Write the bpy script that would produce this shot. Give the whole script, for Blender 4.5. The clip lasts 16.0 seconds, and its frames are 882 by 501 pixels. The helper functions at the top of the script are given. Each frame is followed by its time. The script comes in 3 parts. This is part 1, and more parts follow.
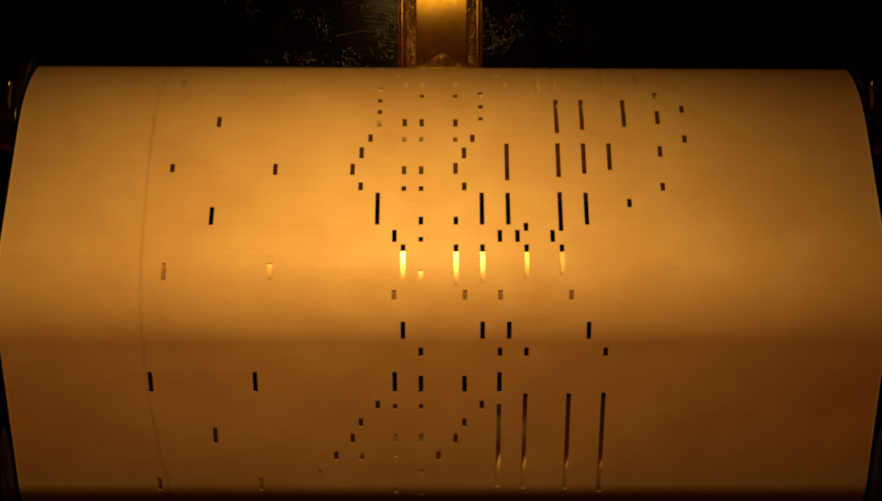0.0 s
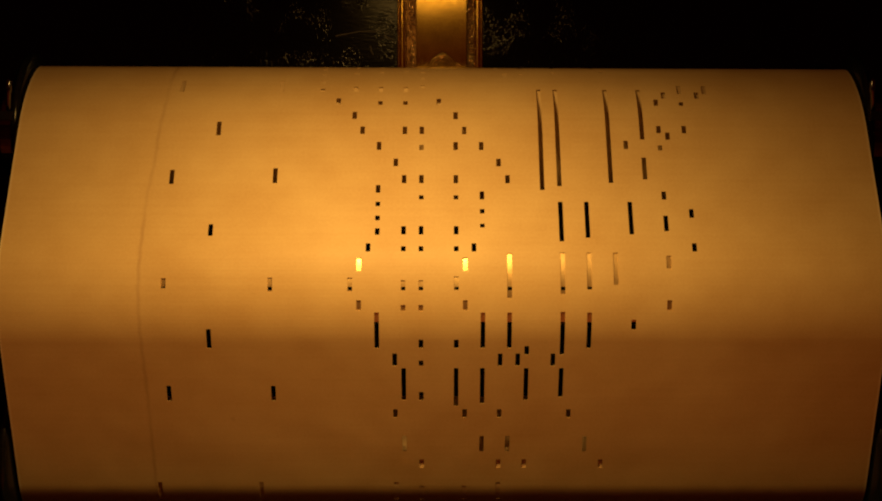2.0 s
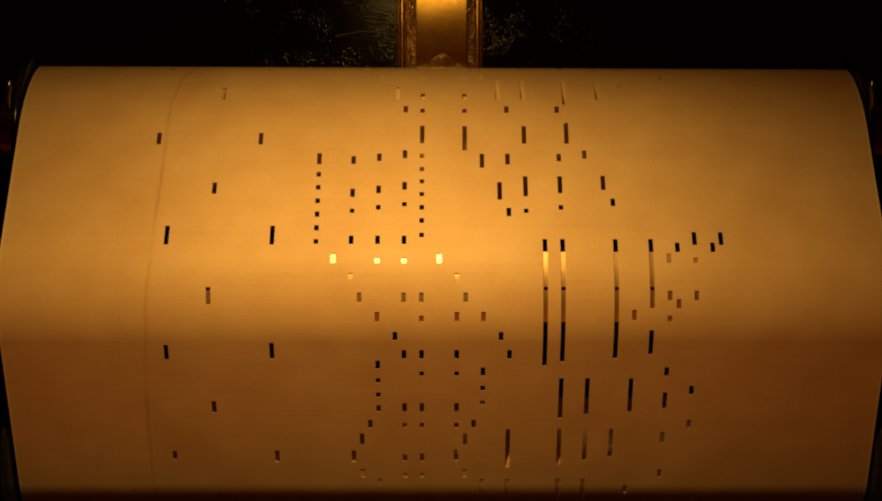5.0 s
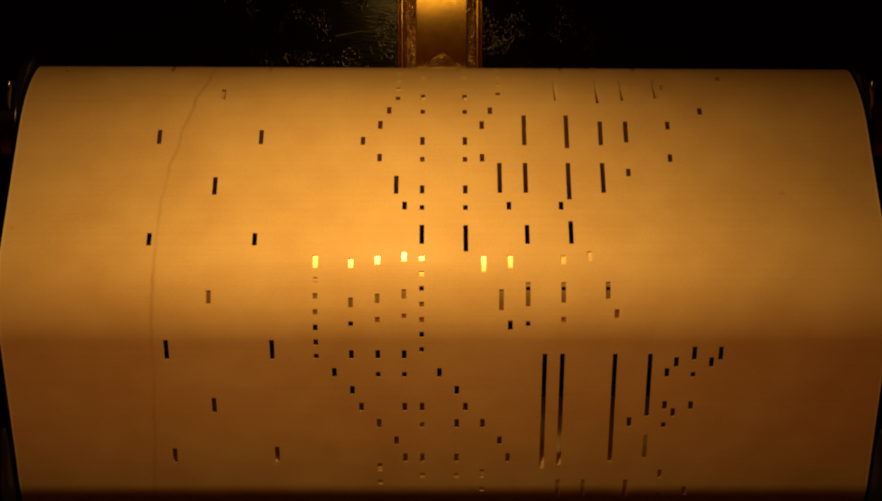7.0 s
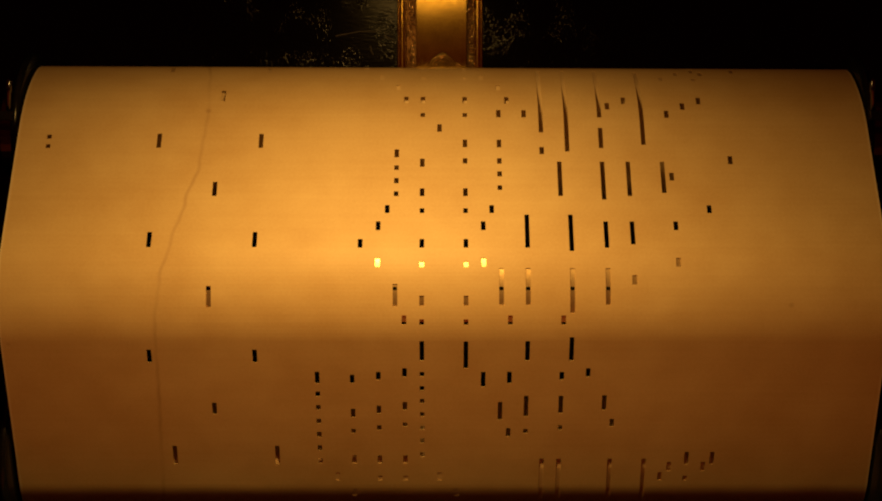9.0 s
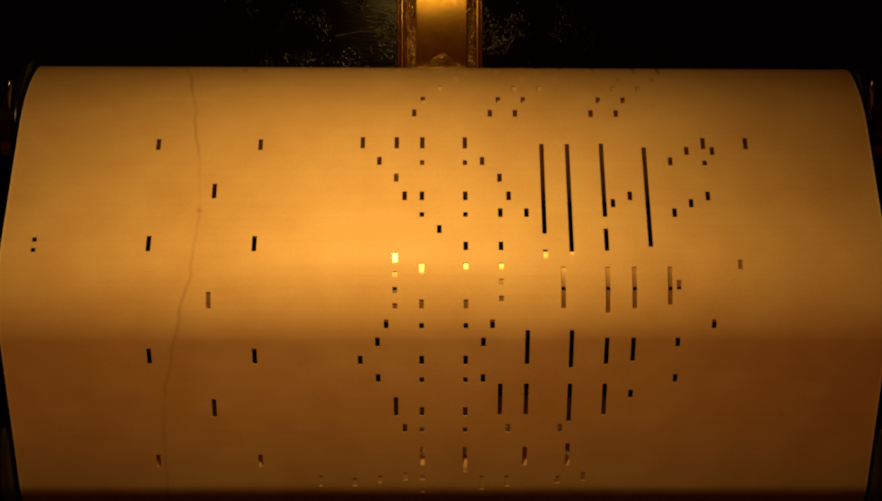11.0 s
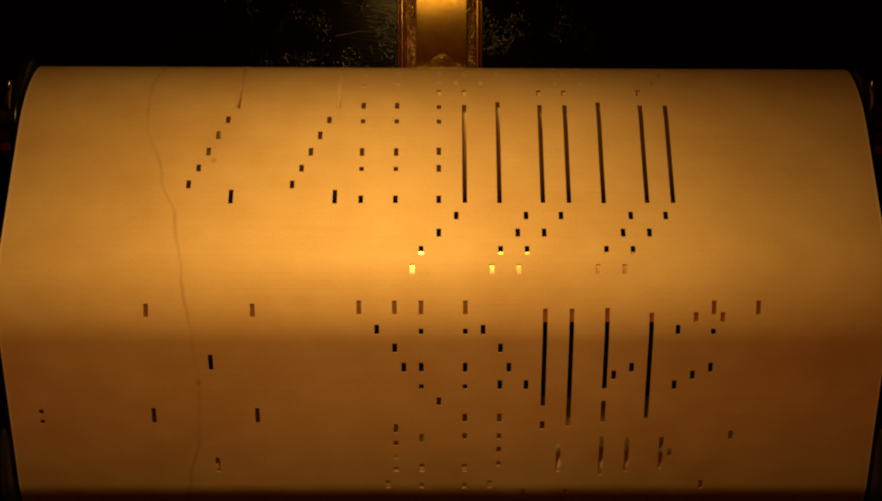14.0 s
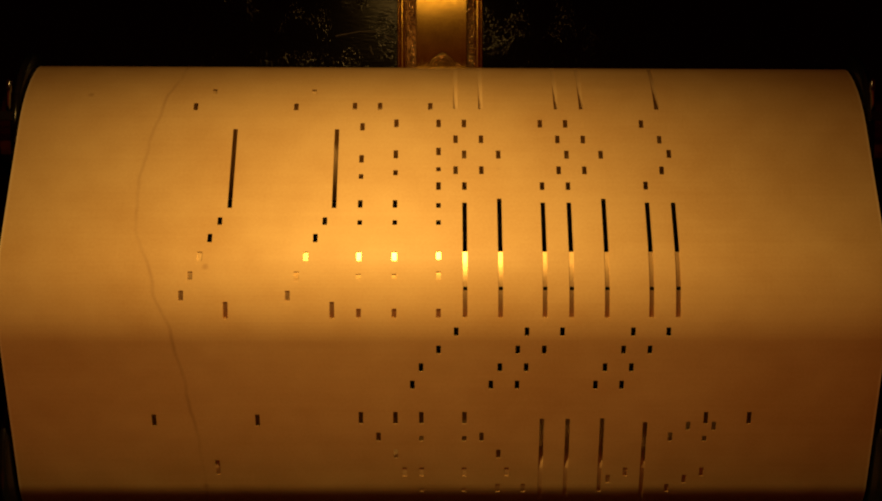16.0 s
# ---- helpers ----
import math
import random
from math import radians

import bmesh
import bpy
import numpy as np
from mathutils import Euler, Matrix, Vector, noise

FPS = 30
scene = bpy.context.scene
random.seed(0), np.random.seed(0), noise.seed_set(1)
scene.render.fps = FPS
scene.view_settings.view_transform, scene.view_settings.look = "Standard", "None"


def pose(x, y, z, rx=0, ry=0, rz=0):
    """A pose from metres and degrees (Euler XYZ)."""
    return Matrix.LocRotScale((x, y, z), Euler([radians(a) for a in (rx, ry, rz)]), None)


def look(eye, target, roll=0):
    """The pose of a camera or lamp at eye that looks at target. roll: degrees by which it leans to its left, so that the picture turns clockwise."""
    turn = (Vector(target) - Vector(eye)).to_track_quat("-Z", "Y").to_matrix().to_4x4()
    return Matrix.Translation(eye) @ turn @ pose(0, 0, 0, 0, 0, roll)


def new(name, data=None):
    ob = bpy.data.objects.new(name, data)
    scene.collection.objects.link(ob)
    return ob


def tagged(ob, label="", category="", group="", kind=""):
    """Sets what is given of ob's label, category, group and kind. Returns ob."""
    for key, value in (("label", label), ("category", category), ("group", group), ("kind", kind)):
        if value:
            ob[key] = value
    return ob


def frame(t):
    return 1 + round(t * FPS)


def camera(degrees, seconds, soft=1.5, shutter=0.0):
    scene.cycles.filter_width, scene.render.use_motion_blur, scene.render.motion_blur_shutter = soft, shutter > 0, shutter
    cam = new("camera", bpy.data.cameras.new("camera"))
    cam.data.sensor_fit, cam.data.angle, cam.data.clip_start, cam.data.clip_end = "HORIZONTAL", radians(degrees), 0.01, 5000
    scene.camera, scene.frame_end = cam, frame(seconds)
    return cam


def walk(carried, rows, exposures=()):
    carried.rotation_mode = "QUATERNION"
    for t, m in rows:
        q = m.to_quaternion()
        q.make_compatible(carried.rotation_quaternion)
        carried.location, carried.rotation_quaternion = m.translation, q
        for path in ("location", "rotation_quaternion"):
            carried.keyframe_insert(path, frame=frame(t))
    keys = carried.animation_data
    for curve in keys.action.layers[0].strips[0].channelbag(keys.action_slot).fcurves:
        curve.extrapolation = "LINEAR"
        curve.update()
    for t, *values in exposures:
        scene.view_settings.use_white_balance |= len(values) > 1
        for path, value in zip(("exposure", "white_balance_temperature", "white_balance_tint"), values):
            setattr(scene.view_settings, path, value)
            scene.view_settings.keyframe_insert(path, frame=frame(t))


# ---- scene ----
EYE_Z = 1.05          # height of the eye above the floor
cam = camera(31.28, 16.0, soft=2.05)
CAM = pose(0.0001, -0.5, EYE_Z, 90)
walk(cam, [(0.0, CAM), (16.0, CAM)])

# ---- light: one small warm lamp over the open spool box, in a dark room ----
world = bpy.data.worlds.new("world")
scene.world = world
world.use_nodes = True
world.node_tree.nodes["Background"].inputs[0].default_value = (1.0, 0.045, 0.015, 1)
world.node_tree.nodes["Background"].inputs[1].default_value = 0.034
lamp_data = bpy.data.lights.new("lamp", "SPOT")      # the shaded lamp clipped over the keyboard
lamp_data.energy = 2.05
lamp_data.color = (1.0, 0.54, 0.12)
lamp_data.shadow_soft_size = 0.018
lamp_data.spot_size, lamp_data.spot_blend = radians(174), 1.0
lamp = new("lamp", lamp_data)
lamp.matrix_world = look((-0.016, -0.104, EYE_Z + 0.110), (-0.034, -0.066, EYE_Z - 0.390))


# ---- helpers of this scene ----
def part(name, bm, mats, parent=None, label="", smooth=False):
    me = bpy.data.meshes.new(name)
    bm.to_mesh(me)
    bm.free()
    for m in mats if isinstance(mats, (list, tuple)) else [mats]:
        me.materials.append(m)
    if smooth:
        for p in me.polygons:
            p.use_smooth = True
    ob = new(name, me)
    if parent:
        ob.parent = parent
    if label:
        tagged(ob, label)
    return ob


def box(bm, x0, x1, y0, y1, z0, z1):
    vs = [bm.verts.new((x, y, z)) for x in (x0, x1) for y in (y0, y1) for z in (z0, z1)]
    for f in ((0, 1, 3, 2), (4, 6, 7, 5), (0, 4, 5, 1), (2, 3, 7, 6), (0, 2, 6, 4), (1, 5, 7, 3)):
        bm.faces.new([vs[i] for i in f])
    return vs


def lathe(bm, profile, n=72, mat=0):
    """Turns (x, r) pairs round the x axis."""
    rings = []
    for x, r in profile:
        rings.append([bm.verts.new((x, r * math.cos(a), r * math.sin(a))) for a in (2 * math.pi * k / n for k in range(n))])
    for a, b in zip(rings, rings[1:]):
        for k in range(n):
            bm.faces.new((a[k], a[(k + 1) % n], b[(k + 1) % n], b[k])).material_index = mat
    for ring, flip in ((rings[0], True), (rings[-1], False)):
        bm.faces.new(ring[::-1] if flip else ring).material_index = mat


WIDE = 0.2857            # width of the paper
SHEET = 0.00065          # the sheet sits a little off the hole pattern's middle


# ---- materials ----
def material(name, colour, rough, metal=0.0, spec=0.5):
    m = bpy.data.materials.new(name)
    m.use_nodes = True
    b = m.node_tree.nodes["Principled BSDF"]
    b.inputs["Base Color"].default_value = (*colour, 1)
    b.inputs["Roughness"].default_value = rough
    b.inputs["Metallic"].default_value = metal
    b.inputs["Specular IOR Level"].default_value = spec
    return m, m.node_tree, b


def mottle(tree, b, colour_a, colour_b, scales, weights, space="Object", lo=0.35, hi=0.65):
    """Two layers of noise between two colours; returns the mixed noise."""
    at = tree.nodes.new("ShaderNodeTexCoord").outputs[space]
    total = None
    for s, w in zip(scales, weights):
        n = tree.nodes.new("ShaderNodeTexNoise")
        n.inputs["Scale"].default_value, n.inputs["Detail"].default_value = s, 5
        tree.links.new(at, n.inputs["Vector"])
        k = tree.nodes.new("ShaderNodeMath")
        k.operation = "MULTIPLY"
        k.inputs[1].default_value = w
        tree.links.new(n.outputs[0], k.inputs[0])
        if total is None:
            total = k.outputs[0]
        else:
            s_ = tree.nodes.new("ShaderNodeMath")
            tree.links.new(total, s_.inputs[0])
            tree.links.new(k.outputs[0], s_.inputs[1])
            total = s_.outputs[0]
    ramp = tree.nodes.new("ShaderNodeMapRange")
    ramp.inputs[1].default_value, ramp.inputs[2].default_value = lo, hi
    tree.links.new(total, ramp.inputs[0])
    mix = tree.nodes.new("ShaderNodeMix")
    mix.data_type = "RGBA"
    mix.inputs[6].default_value, mix.inputs[7].default_value = (*colour_a, 1), (*colour_b, 1)
    tree.links.new(ramp.outputs[0], mix.inputs[0])
    tree.links.new(mix.outputs[2], b.inputs["Base Color"])
    return total


def bump(tree, b, height, strength, distance):
    n = tree.nodes.new("ShaderNodeBump")
    n.inputs["Strength"].default_value, n.inputs["Distance"].default_value = strength, distance
    tree.links.new(height, n.inputs["Height"])
    tree.links.new(n.outputs[0], b.inputs["Normal"])


def link(tree, kind, op=None, **inputs):
    """A node with its inputs given by number (n0=...), as values or sockets."""
    n = tree.nodes.new(kind)
    if op:
        n.operation = op
    for key, v in inputs.items():
        k = int(key[1:])
        if isinstance(v, bpy.types.NodeSocket):
            tree.links.new(v, n.inputs[k])
        else:
            n.inputs[k].default_value = v
    return n


def blend(tree, factor, a, b):
    n = tree.nodes.new("ShaderNodeMix")
    n.data_type = "RGBA"
    tree.links.new(factor, n.inputs[0])
    for k, v in ((6, a), (7, b)):
        if isinstance(v, bpy.types.NodeSocket):
            tree.links.new(v, n.inputs[k])
        else:
            n.inputs[k].default_value = (*v, 1)
    return n.outputs[2]


def paper_material():
    """Aged buff paper: cloudy yellowing, fibres, small foxing spots and a faded hand-drawn tempo line."""
    m, tree, b = material("aged_paper", (0.62, 0.46, 0.26), 0.52, 0, 0.42)
    uv = tree.nodes.new("ShaderNodeUVMap")
    uv.uv_map = "run"
    total = None
    for s, w, d in ((17, 0.5, 3), (75, 0.3, 4), (1100, 0.2, 2)):
        n = link(tree, "ShaderNodeTexNoise", n0=uv.outputs[0], n2=float(s), n3=float(d))
        k = link(tree, "ShaderNodeMath", "MULTIPLY", n0=n.outputs[0], n1=w)
        total = k.outputs[0] if total is None else link(tree, "ShaderNodeMath", "ADD", n0=total, n1=k.outputs[0]).outputs[0]
    # faint bands across the sheet, left by the rollers of the paper machine
    laid = link(tree, "ShaderNodeMapping", n0=uv.outputs[0], n3=(9.0, 620.0, 1.0))
    band = link(tree, "ShaderNodeTexNoise", n0=laid.outputs[0], n2=1.0, n3=3.0)
    total = link(tree, "ShaderNodeMath", "ADD", n0=total, n1=link(tree, "ShaderNodeMath", "MULTIPLY", n0=link(tree, "ShaderNodeMath", "SUBTRACT", n0=band.outputs[0], n1=0.5).outputs[0], n1=0.14).outputs[0]).outputs[0]
    tone = link(tree, "ShaderNodeMapRange", n0=total, n1=0.3, n2=0.7)
    colour = blend(tree, tone.outputs[0], (0.57, 0.385, 0.185), (0.74, 0.575, 0.325))
    # foxing: rare small brown spots
    spots = link(tree, "ShaderNodeTexVoronoi", n0=uv.outputs[0], n2=26.0)
    spot = link(tree, "ShaderNodeMapRange", n0=spots.outputs[0], n1=0.035, n2=0.012)
    colour = blend(tree, link(tree, "ShaderNodeMath", "MULTIPLY", n0=spot.outputs[0], n1=0.4).outputs[0], colour, (0.30, 0.16, 0.07))
    # rubbed, paler margins
    run_x = link(tree, "ShaderNodeSeparateXYZ", n0=uv.outputs[0])
    aside = link(tree, "ShaderNodeMath", "ABSOLUTE", n0=link(tree, "ShaderNodeMath", "SUBTRACT", n0=run_x.outputs[0], n1=SHEET).outputs[0])
    rub = link(tree, "ShaderNodeMapRange", n0=aside.outputs[0], n1=WIDE / 2 - 0.0009, n2=WIDE / 2 - 0.0001, n4=0.75)
    colour = blend(tree, rub.outputs[0], colour, (0.86, 0.76, 0.58))
    # the tempo line, uneven in strength
    dist = tree.nodes.new("ShaderNodeUVMap")
    dist.uv_map = "line"
    x = link(tree, "ShaderNodeSeparateXYZ", n0=dist.outputs[0])
    off = link(tree, "ShaderNodeMath", "ABSOLUTE", n0=x.outputs[0])
    ink = link(tree, "ShaderNodeMapRange", n0=off.outputs[0], n1=0.0009, n2=0.00015)
    fade = link(tree, "ShaderNodeTexNoise", n0=uv.outputs[0], n2=45.0)
    much = link(tree, "ShaderNodeMapRange", n0=fade.outputs[0], n1=0.35, n2=0.7, n3=0.10, n4=0.40)
    colour = blend(tree, link(tree, "ShaderNodeMath", "MULTIPLY", n0=ink.outputs[0], n1=much.outputs[0]).outputs[0], colour, (0.27, 0.13, 0.065))
    tree.links.new(colour, b.inputs["Base Color"])
    # slack, slightly rippled sheet
    ripple = link(tree, "ShaderNodeTexNoise", n0=uv.outputs[0], n2=30.0, n3=2.0)
    bump(tree, b, ripple.outputs[0], 0.35, 0.0012)
    # thin paper lets some of the light through
    through_light = link(tree, "ShaderNodeBsdfTranslucent", n0=colour)
    both = link(tree, "ShaderNodeMixShader", n0=0.15, n1=b.outputs[0], n2=through_light.outputs[0])
    tree.links.new(both.outputs[0], tree.nodes["Material Output"].inputs["Surface"])
    return m


PAPER = paper_material()
COIL, coil_tree, coil_b = material("coiled_paper", (0.6, 0.44, 0.24), 0.6)
mottle(coil_tree, coil_b, (0.60, 0.435, 0.235), (0.68, 0.52, 0.30), (20, 300), (0.6, 0.4))
BRASS, brass_tree, brass_b = material("worn_brass", (0.8, 0.58, 0.3), 0.37, 0.96)
bump(brass_tree, brass_b, mottle(brass_tree, brass_b, (0.74, 0.51, 0.245), (0.90, 0.69, 0.39), (60, 1400), (0.6, 0.4)), 0.15, 0.0004)
GILT, gilt_tree, gilt_b = material("gilt_plate", (0.6, 0.38, 0.1), 0.13, 1.0)
mottle(gilt_tree, gilt_b, (0.48, 0.31, 0.058), (0.78, 0.54, 0.125), (120, 1500), (0.55, 0.45))
# polished lengthwise: fine upright scratches
gilt_at = link(gilt_tree, "ShaderNodeMapping", n0=gilt_tree.nodes.new("ShaderNodeTexCoord").outputs["Object"], n3=(9000.0, 1.0, 150.0))
gilt_fine = link(gilt_tree, "ShaderNodeTexNoise", n0=gilt_at.outputs[0], n2=1.0, n3=3.0)
bump(gilt_tree, gilt_b, gilt_fine.outputs[0], 0.06, 0.00010)
PATINA, pat_tree, pat_b = material("brown_patina", (0.16, 0.08, 0.025), 0.24, 1.0)
bump(pat_tree, pat_b, mottle(pat_tree, pat_b, (0.03, 0.014, 0.006), (0.10, 0.05, 0.018), (150, 1800), (0.5, 0.5)), 0.3, 0.0004)
RELIEF, relief_tree, relief_b = material("gilt_relief", (0.6, 0.38, 0.12), 0.16, 1.0)
bump(relief_tree, relief_b, mottle(relief_tree, relief_b, (0.26, 0.15, 0.05), (0.86, 0.62, 0.30), (300, 2200), (0.5, 0.5), lo=0.42, hi=0.58), 0.4, 0.0005)
BLACK, black_tree, black_b = material("black_brushed_lacquer", (0.002, 0.0016, 0.0012), 0.14, 0, 0.2)
mottle(black_tree, black_b, (0.0010, 0.0008, 0.0006), (0.0026, 0.002, 0.0014), (200, 900), (0.45, 0.55))
# brushed on crosswise, with fine sagging lines and sparse raised specks in patches
black_at = black_tree.nodes.new("ShaderNodeTexCoord").outputs["Object"]
black_long = link(black_tree, "ShaderNodeMapping", n0=black_at, n3=(260.0, 260.0, 1500.0))
black_lines = link(black_tree, "ShaderNodeTexNoise", n0=black_long.outputs[0], n2=1.0, n3=3.0)
black_warp = link(black_tree, "ShaderNodeMapping", n0=black_at, n3=(640.0, 640.0, 420.0))
black_stir = link(black_tree, "ShaderNodeTexNoise", n0=black_at, n2=900.0, n3=2.0)
black_bent = link(black_tree, "ShaderNodeVectorMath", "ADD", n0=black_warp.outputs[0], n1=black_stir.outputs[1])
black_specks = link(black_tree, "ShaderNodeTexVoronoi", n0=black_bent.outputs[0], n2=1.6)
black_speck = link(black_tree, "ShaderNodeMapRange", n0=black_specks.outputs[0], n1=0.50, n2=0.08)
black_patch = link(black_tree, "ShaderNodeMapRange", n0=link(black_tree, "ShaderNodeTexNoise", n0=black_at, n2=95.0, n3=3.0).outputs[0], n1=0.46, n2=0.62, n3=0.0, n4=1.0)
black_rough = link(black_tree, "ShaderNodeMath", "MULTIPLY", n0=black_speck.outputs[0], n1=black_patch.outputs[0])
black_fine = link(black_tree, "ShaderNodeMath", "MULTIPLY", n0=black_lines.outputs[0], n1=0.30)
bump(black_tree, black_b, link(black_tree, "ShaderNodeMath", "ADD", n0=black_rough.outputs[0], n1=black_fine.outputs[0]).outputs[0], 0.22, 0.0004)
# pale grey that paints the glint of the lacquer scratches
SCRATCH, scratch_tree, scratch_b = material("scratch_glint_grey", (0.10, 0.09, 0.08), 0.35)
mottle(scratch_tree, scratch_b, (0.03, 0.027, 0.024), (0.17, 0.155, 0.14), (250, 1500), (0.6, 0.4))
DARK, dark_tree, dark_b = material("black_box_paint", (0.006, 0.005, 0.004), 0.55)
mottle(dark_tree, dark_b, (0.003, 0.003, 0.002), (0.010, 0.008, 0.006), (20, 300), (0.6, 0.4))
STEEL, steel_tree, steel_b = material("blackened_steel", (0.1, 0.09, 0.08), 0.24, 1.0)
bump(steel_tree, steel_b, mottle(steel_tree, steel_b, (0.07, 0.065, 0.06), (0.17, 0.155, 0.14), (50, 800), (0.6, 0.4)), 0.2, 0.0004)
ENAMEL, enamel_tree, enamel_b = material("black_enamel", (0.005, 0.005, 0.005), 0.17, 0, 0.22)
mottle(enamel_tree, enamel_b, (0.003, 0.003, 0.003), (0.009, 0.008, 0.008), (60, 700), (0.6, 0.4))
# red of the added board that bounces lamp light onto the lower paper
BOUNCE_RED, bounce_tree, bounce_b = material("red_bounce_board", (0.38, 0.076, 0.027), 0.3)
mottle(bounce_tree, bounce_b, (0.30, 0.053, 0.019), (0.44, 0.098, 0.036), (8, 120), (0.6, 0.4))
# steel of the added pins that stand in for the flange glints
GLINT_PIN, pin_tree, pin_b = material("polished_steel", (0.25, 0.25, 0.25), 0.2, 1.0)
mottle(pin_tree, pin_b, (0.09, 0.09, 0.10), (0.17, 0.17, 0.19), (200, 900), (0.6, 0.4))
WOOD, wood_tree, wood_b = material("dark_stained_wood", (0.03, 0.015, 0.008), 0.45)
mottle(wood_tree, wood_b, (0.02, 0.010, 0.005), (0.05, 0.024, 0.011), (6, 90), (0.6, 0.4))

# ---- the run of the paper: feed spool, over the tracker bar, take-up spool ----
LEAN_UP, LEAN_LOW = 0.50728, 0.44883        # lean of the upper and lower stretch
R_BAR, R_FEED, R_TAKE = 0.03400, 0.02376, 0.02015
LOOSE_FEED, LOOSE_TAKE = 0.05227, 0.02217           # the springy bend where the paper leaves or joins a spool
EASE = 0.61087                                      # angle of that bend
UPPER, LOWER = 0.04578, 0.05480               # free stretches
HALF = R_BAR * (LEAN_UP + LEAN_LOW) / 2             # half the contact on the bar
TURN = 0.00016                                      # thickness of one turn on a spool
BAR_AXIS = (0.03802, -0.01475)                        # (depth, height) in the box's space
PITCH = WIDE / 101.25 * 1.00839


def stretch(lean, sign, free, bend, radius):
    """Start of a free stretch, centre of its bend and of its spool."""
    p = (BAR_AXIS[0] - R_BAR * math.cos(lean), BAR_AXIS[1] + sign * R_BAR * math.sin(lean))
    q = (p[0] + free * math.sin(lean), p[1] + sign * free * math.cos(lean))
    c = (q[0] + bend * math.cos(lean), q[1] - sign * bend * math.sin(lean))
    g = lean + EASE
    return p, c, (c[0] - (bend - radius) * math.cos(g), c[1] + sign * (bend - radius) * math.sin(g))


P_UP, BEND_UP, FEED_AXIS = stretch(LEAN_UP, 1, UPPER, LOOSE_FEED, R_FEED)
P_LOW, BEND_LOW, TAKE_AXIS = stretch(LEAN_LOW, -1, LOWER, LOOSE_TAKE, R_TAKE)


def run(u):
    """Depth and height of the paper u metres below the middle of the bar, along the paper."""
    if abs(u) <= HALF:
        a = LEAN_UP - (u + HALF) / R_BAR
        return BAR_AXIS[0] - R_BAR * math.cos(a), BAR_AXIS[1] + R_BAR * math.sin(a)
    d = abs(u) - HALF
    sign, lean, free, bend, radius, p, c, axis = (1, LEAN_UP, UPPER, LOOSE_FEED, R_FEED, P_UP, BEND_UP, FEED_AXIS) if u < 0 else (-1, LEAN_LOW, LOWER, LOOSE_TAKE, R_TAKE, P_LOW, BEND_LOW, TAKE_AXIS)
    if d <= free:
        return p[0] + d * math.sin(lean), p[1] + sign * d * math.cos(lean)
    d -= free
    if d <= bend * EASE:
        g = lean + d / bend
        return c[0] - bend * math.cos(g), c[1] + sign * bend * math.sin(g)
    q = (d - bend * EASE) / radius
    g, r = lean + EASE + q, radius - TURN * q / (2 * math.pi)
    return axis[0] - r * math.cos(g), axis[1] + sign * r * math.sin(g)


FEED_TILT = radians(0.24)                           # the feed spool hangs a little low at its right end


def hung(share):
    """Turn of what hangs with the feed spool, about the left end of the sheet."""
    pivot = Matrix.Translation((-WIDE / 2, 0, FEED_AXIS[1]))
    return pivot @ Matrix.Rotation(FEED_TILT * share, 4, "Y") @ pivot.inverted()


def travel(t):
    """How far the paper has run at t seconds: the roll's tempo wavers a little."""
    times = (0, 0.5, 1, 1.5, 2, 2.5, 3, 3.5, 4, 4.5, 5.2, 6, 6.5, 7, 7.5, 8, 8.5, 9, 9.5, 10.3, 11, 11.5, 12, 12.5, 13, 13.5, 14, 14.5, 15, 15.5, 16)
    runs = (0.0, 10.4, 20.9, 31.5, 42.3, 52.8, 63.7, 74.1, 84.1, 94.2, 108.5, 124.5, 134.1, 143.4, 153.7, 163.2, 173.8, 183.1, 192.9, 208.8, 222.8, 232.7, 243.1, 253.3, 263.4, 273.2, 283.2, 293.1, 303.1, 313.0, 323.1)
    k = max(i for i in range(len(times) - 1) if times[i] <= max(t, 0))
    h, f = times[k + 1] - times[k], (t - times[k]) / (times[k + 1] - times[k])
    slope = [(runs[min(i + 1, len(runs) - 1)] - runs[max(i - 1, 0)]) / (times[min(i + 1, len(runs) - 1)] - times[max(i - 1, 0)]) for i in (k, k + 1)]
    a, b = runs[k], runs[k + 1]
    return ((2 * f ** 3 - 3 * f * f + 1) * a + (f ** 3 - 2 * f * f + f) * h * slope[0] + (3 * f * f - 2 * f ** 3) * b + (f ** 3 - f * f) * h * slope[1]) / 1000


# ---- the box ----
def room():
    bm = bmesh.new()
    box(bm, -6, 6, -6, 6, -0.1, 0.0)
    tagged(part("floor", bm, WOOD), "dark wooden floor of the unlit room", "floor", kind="structure")


BACK = 0.085                                        # depth of the back board's face
TILT = radians(3.1)


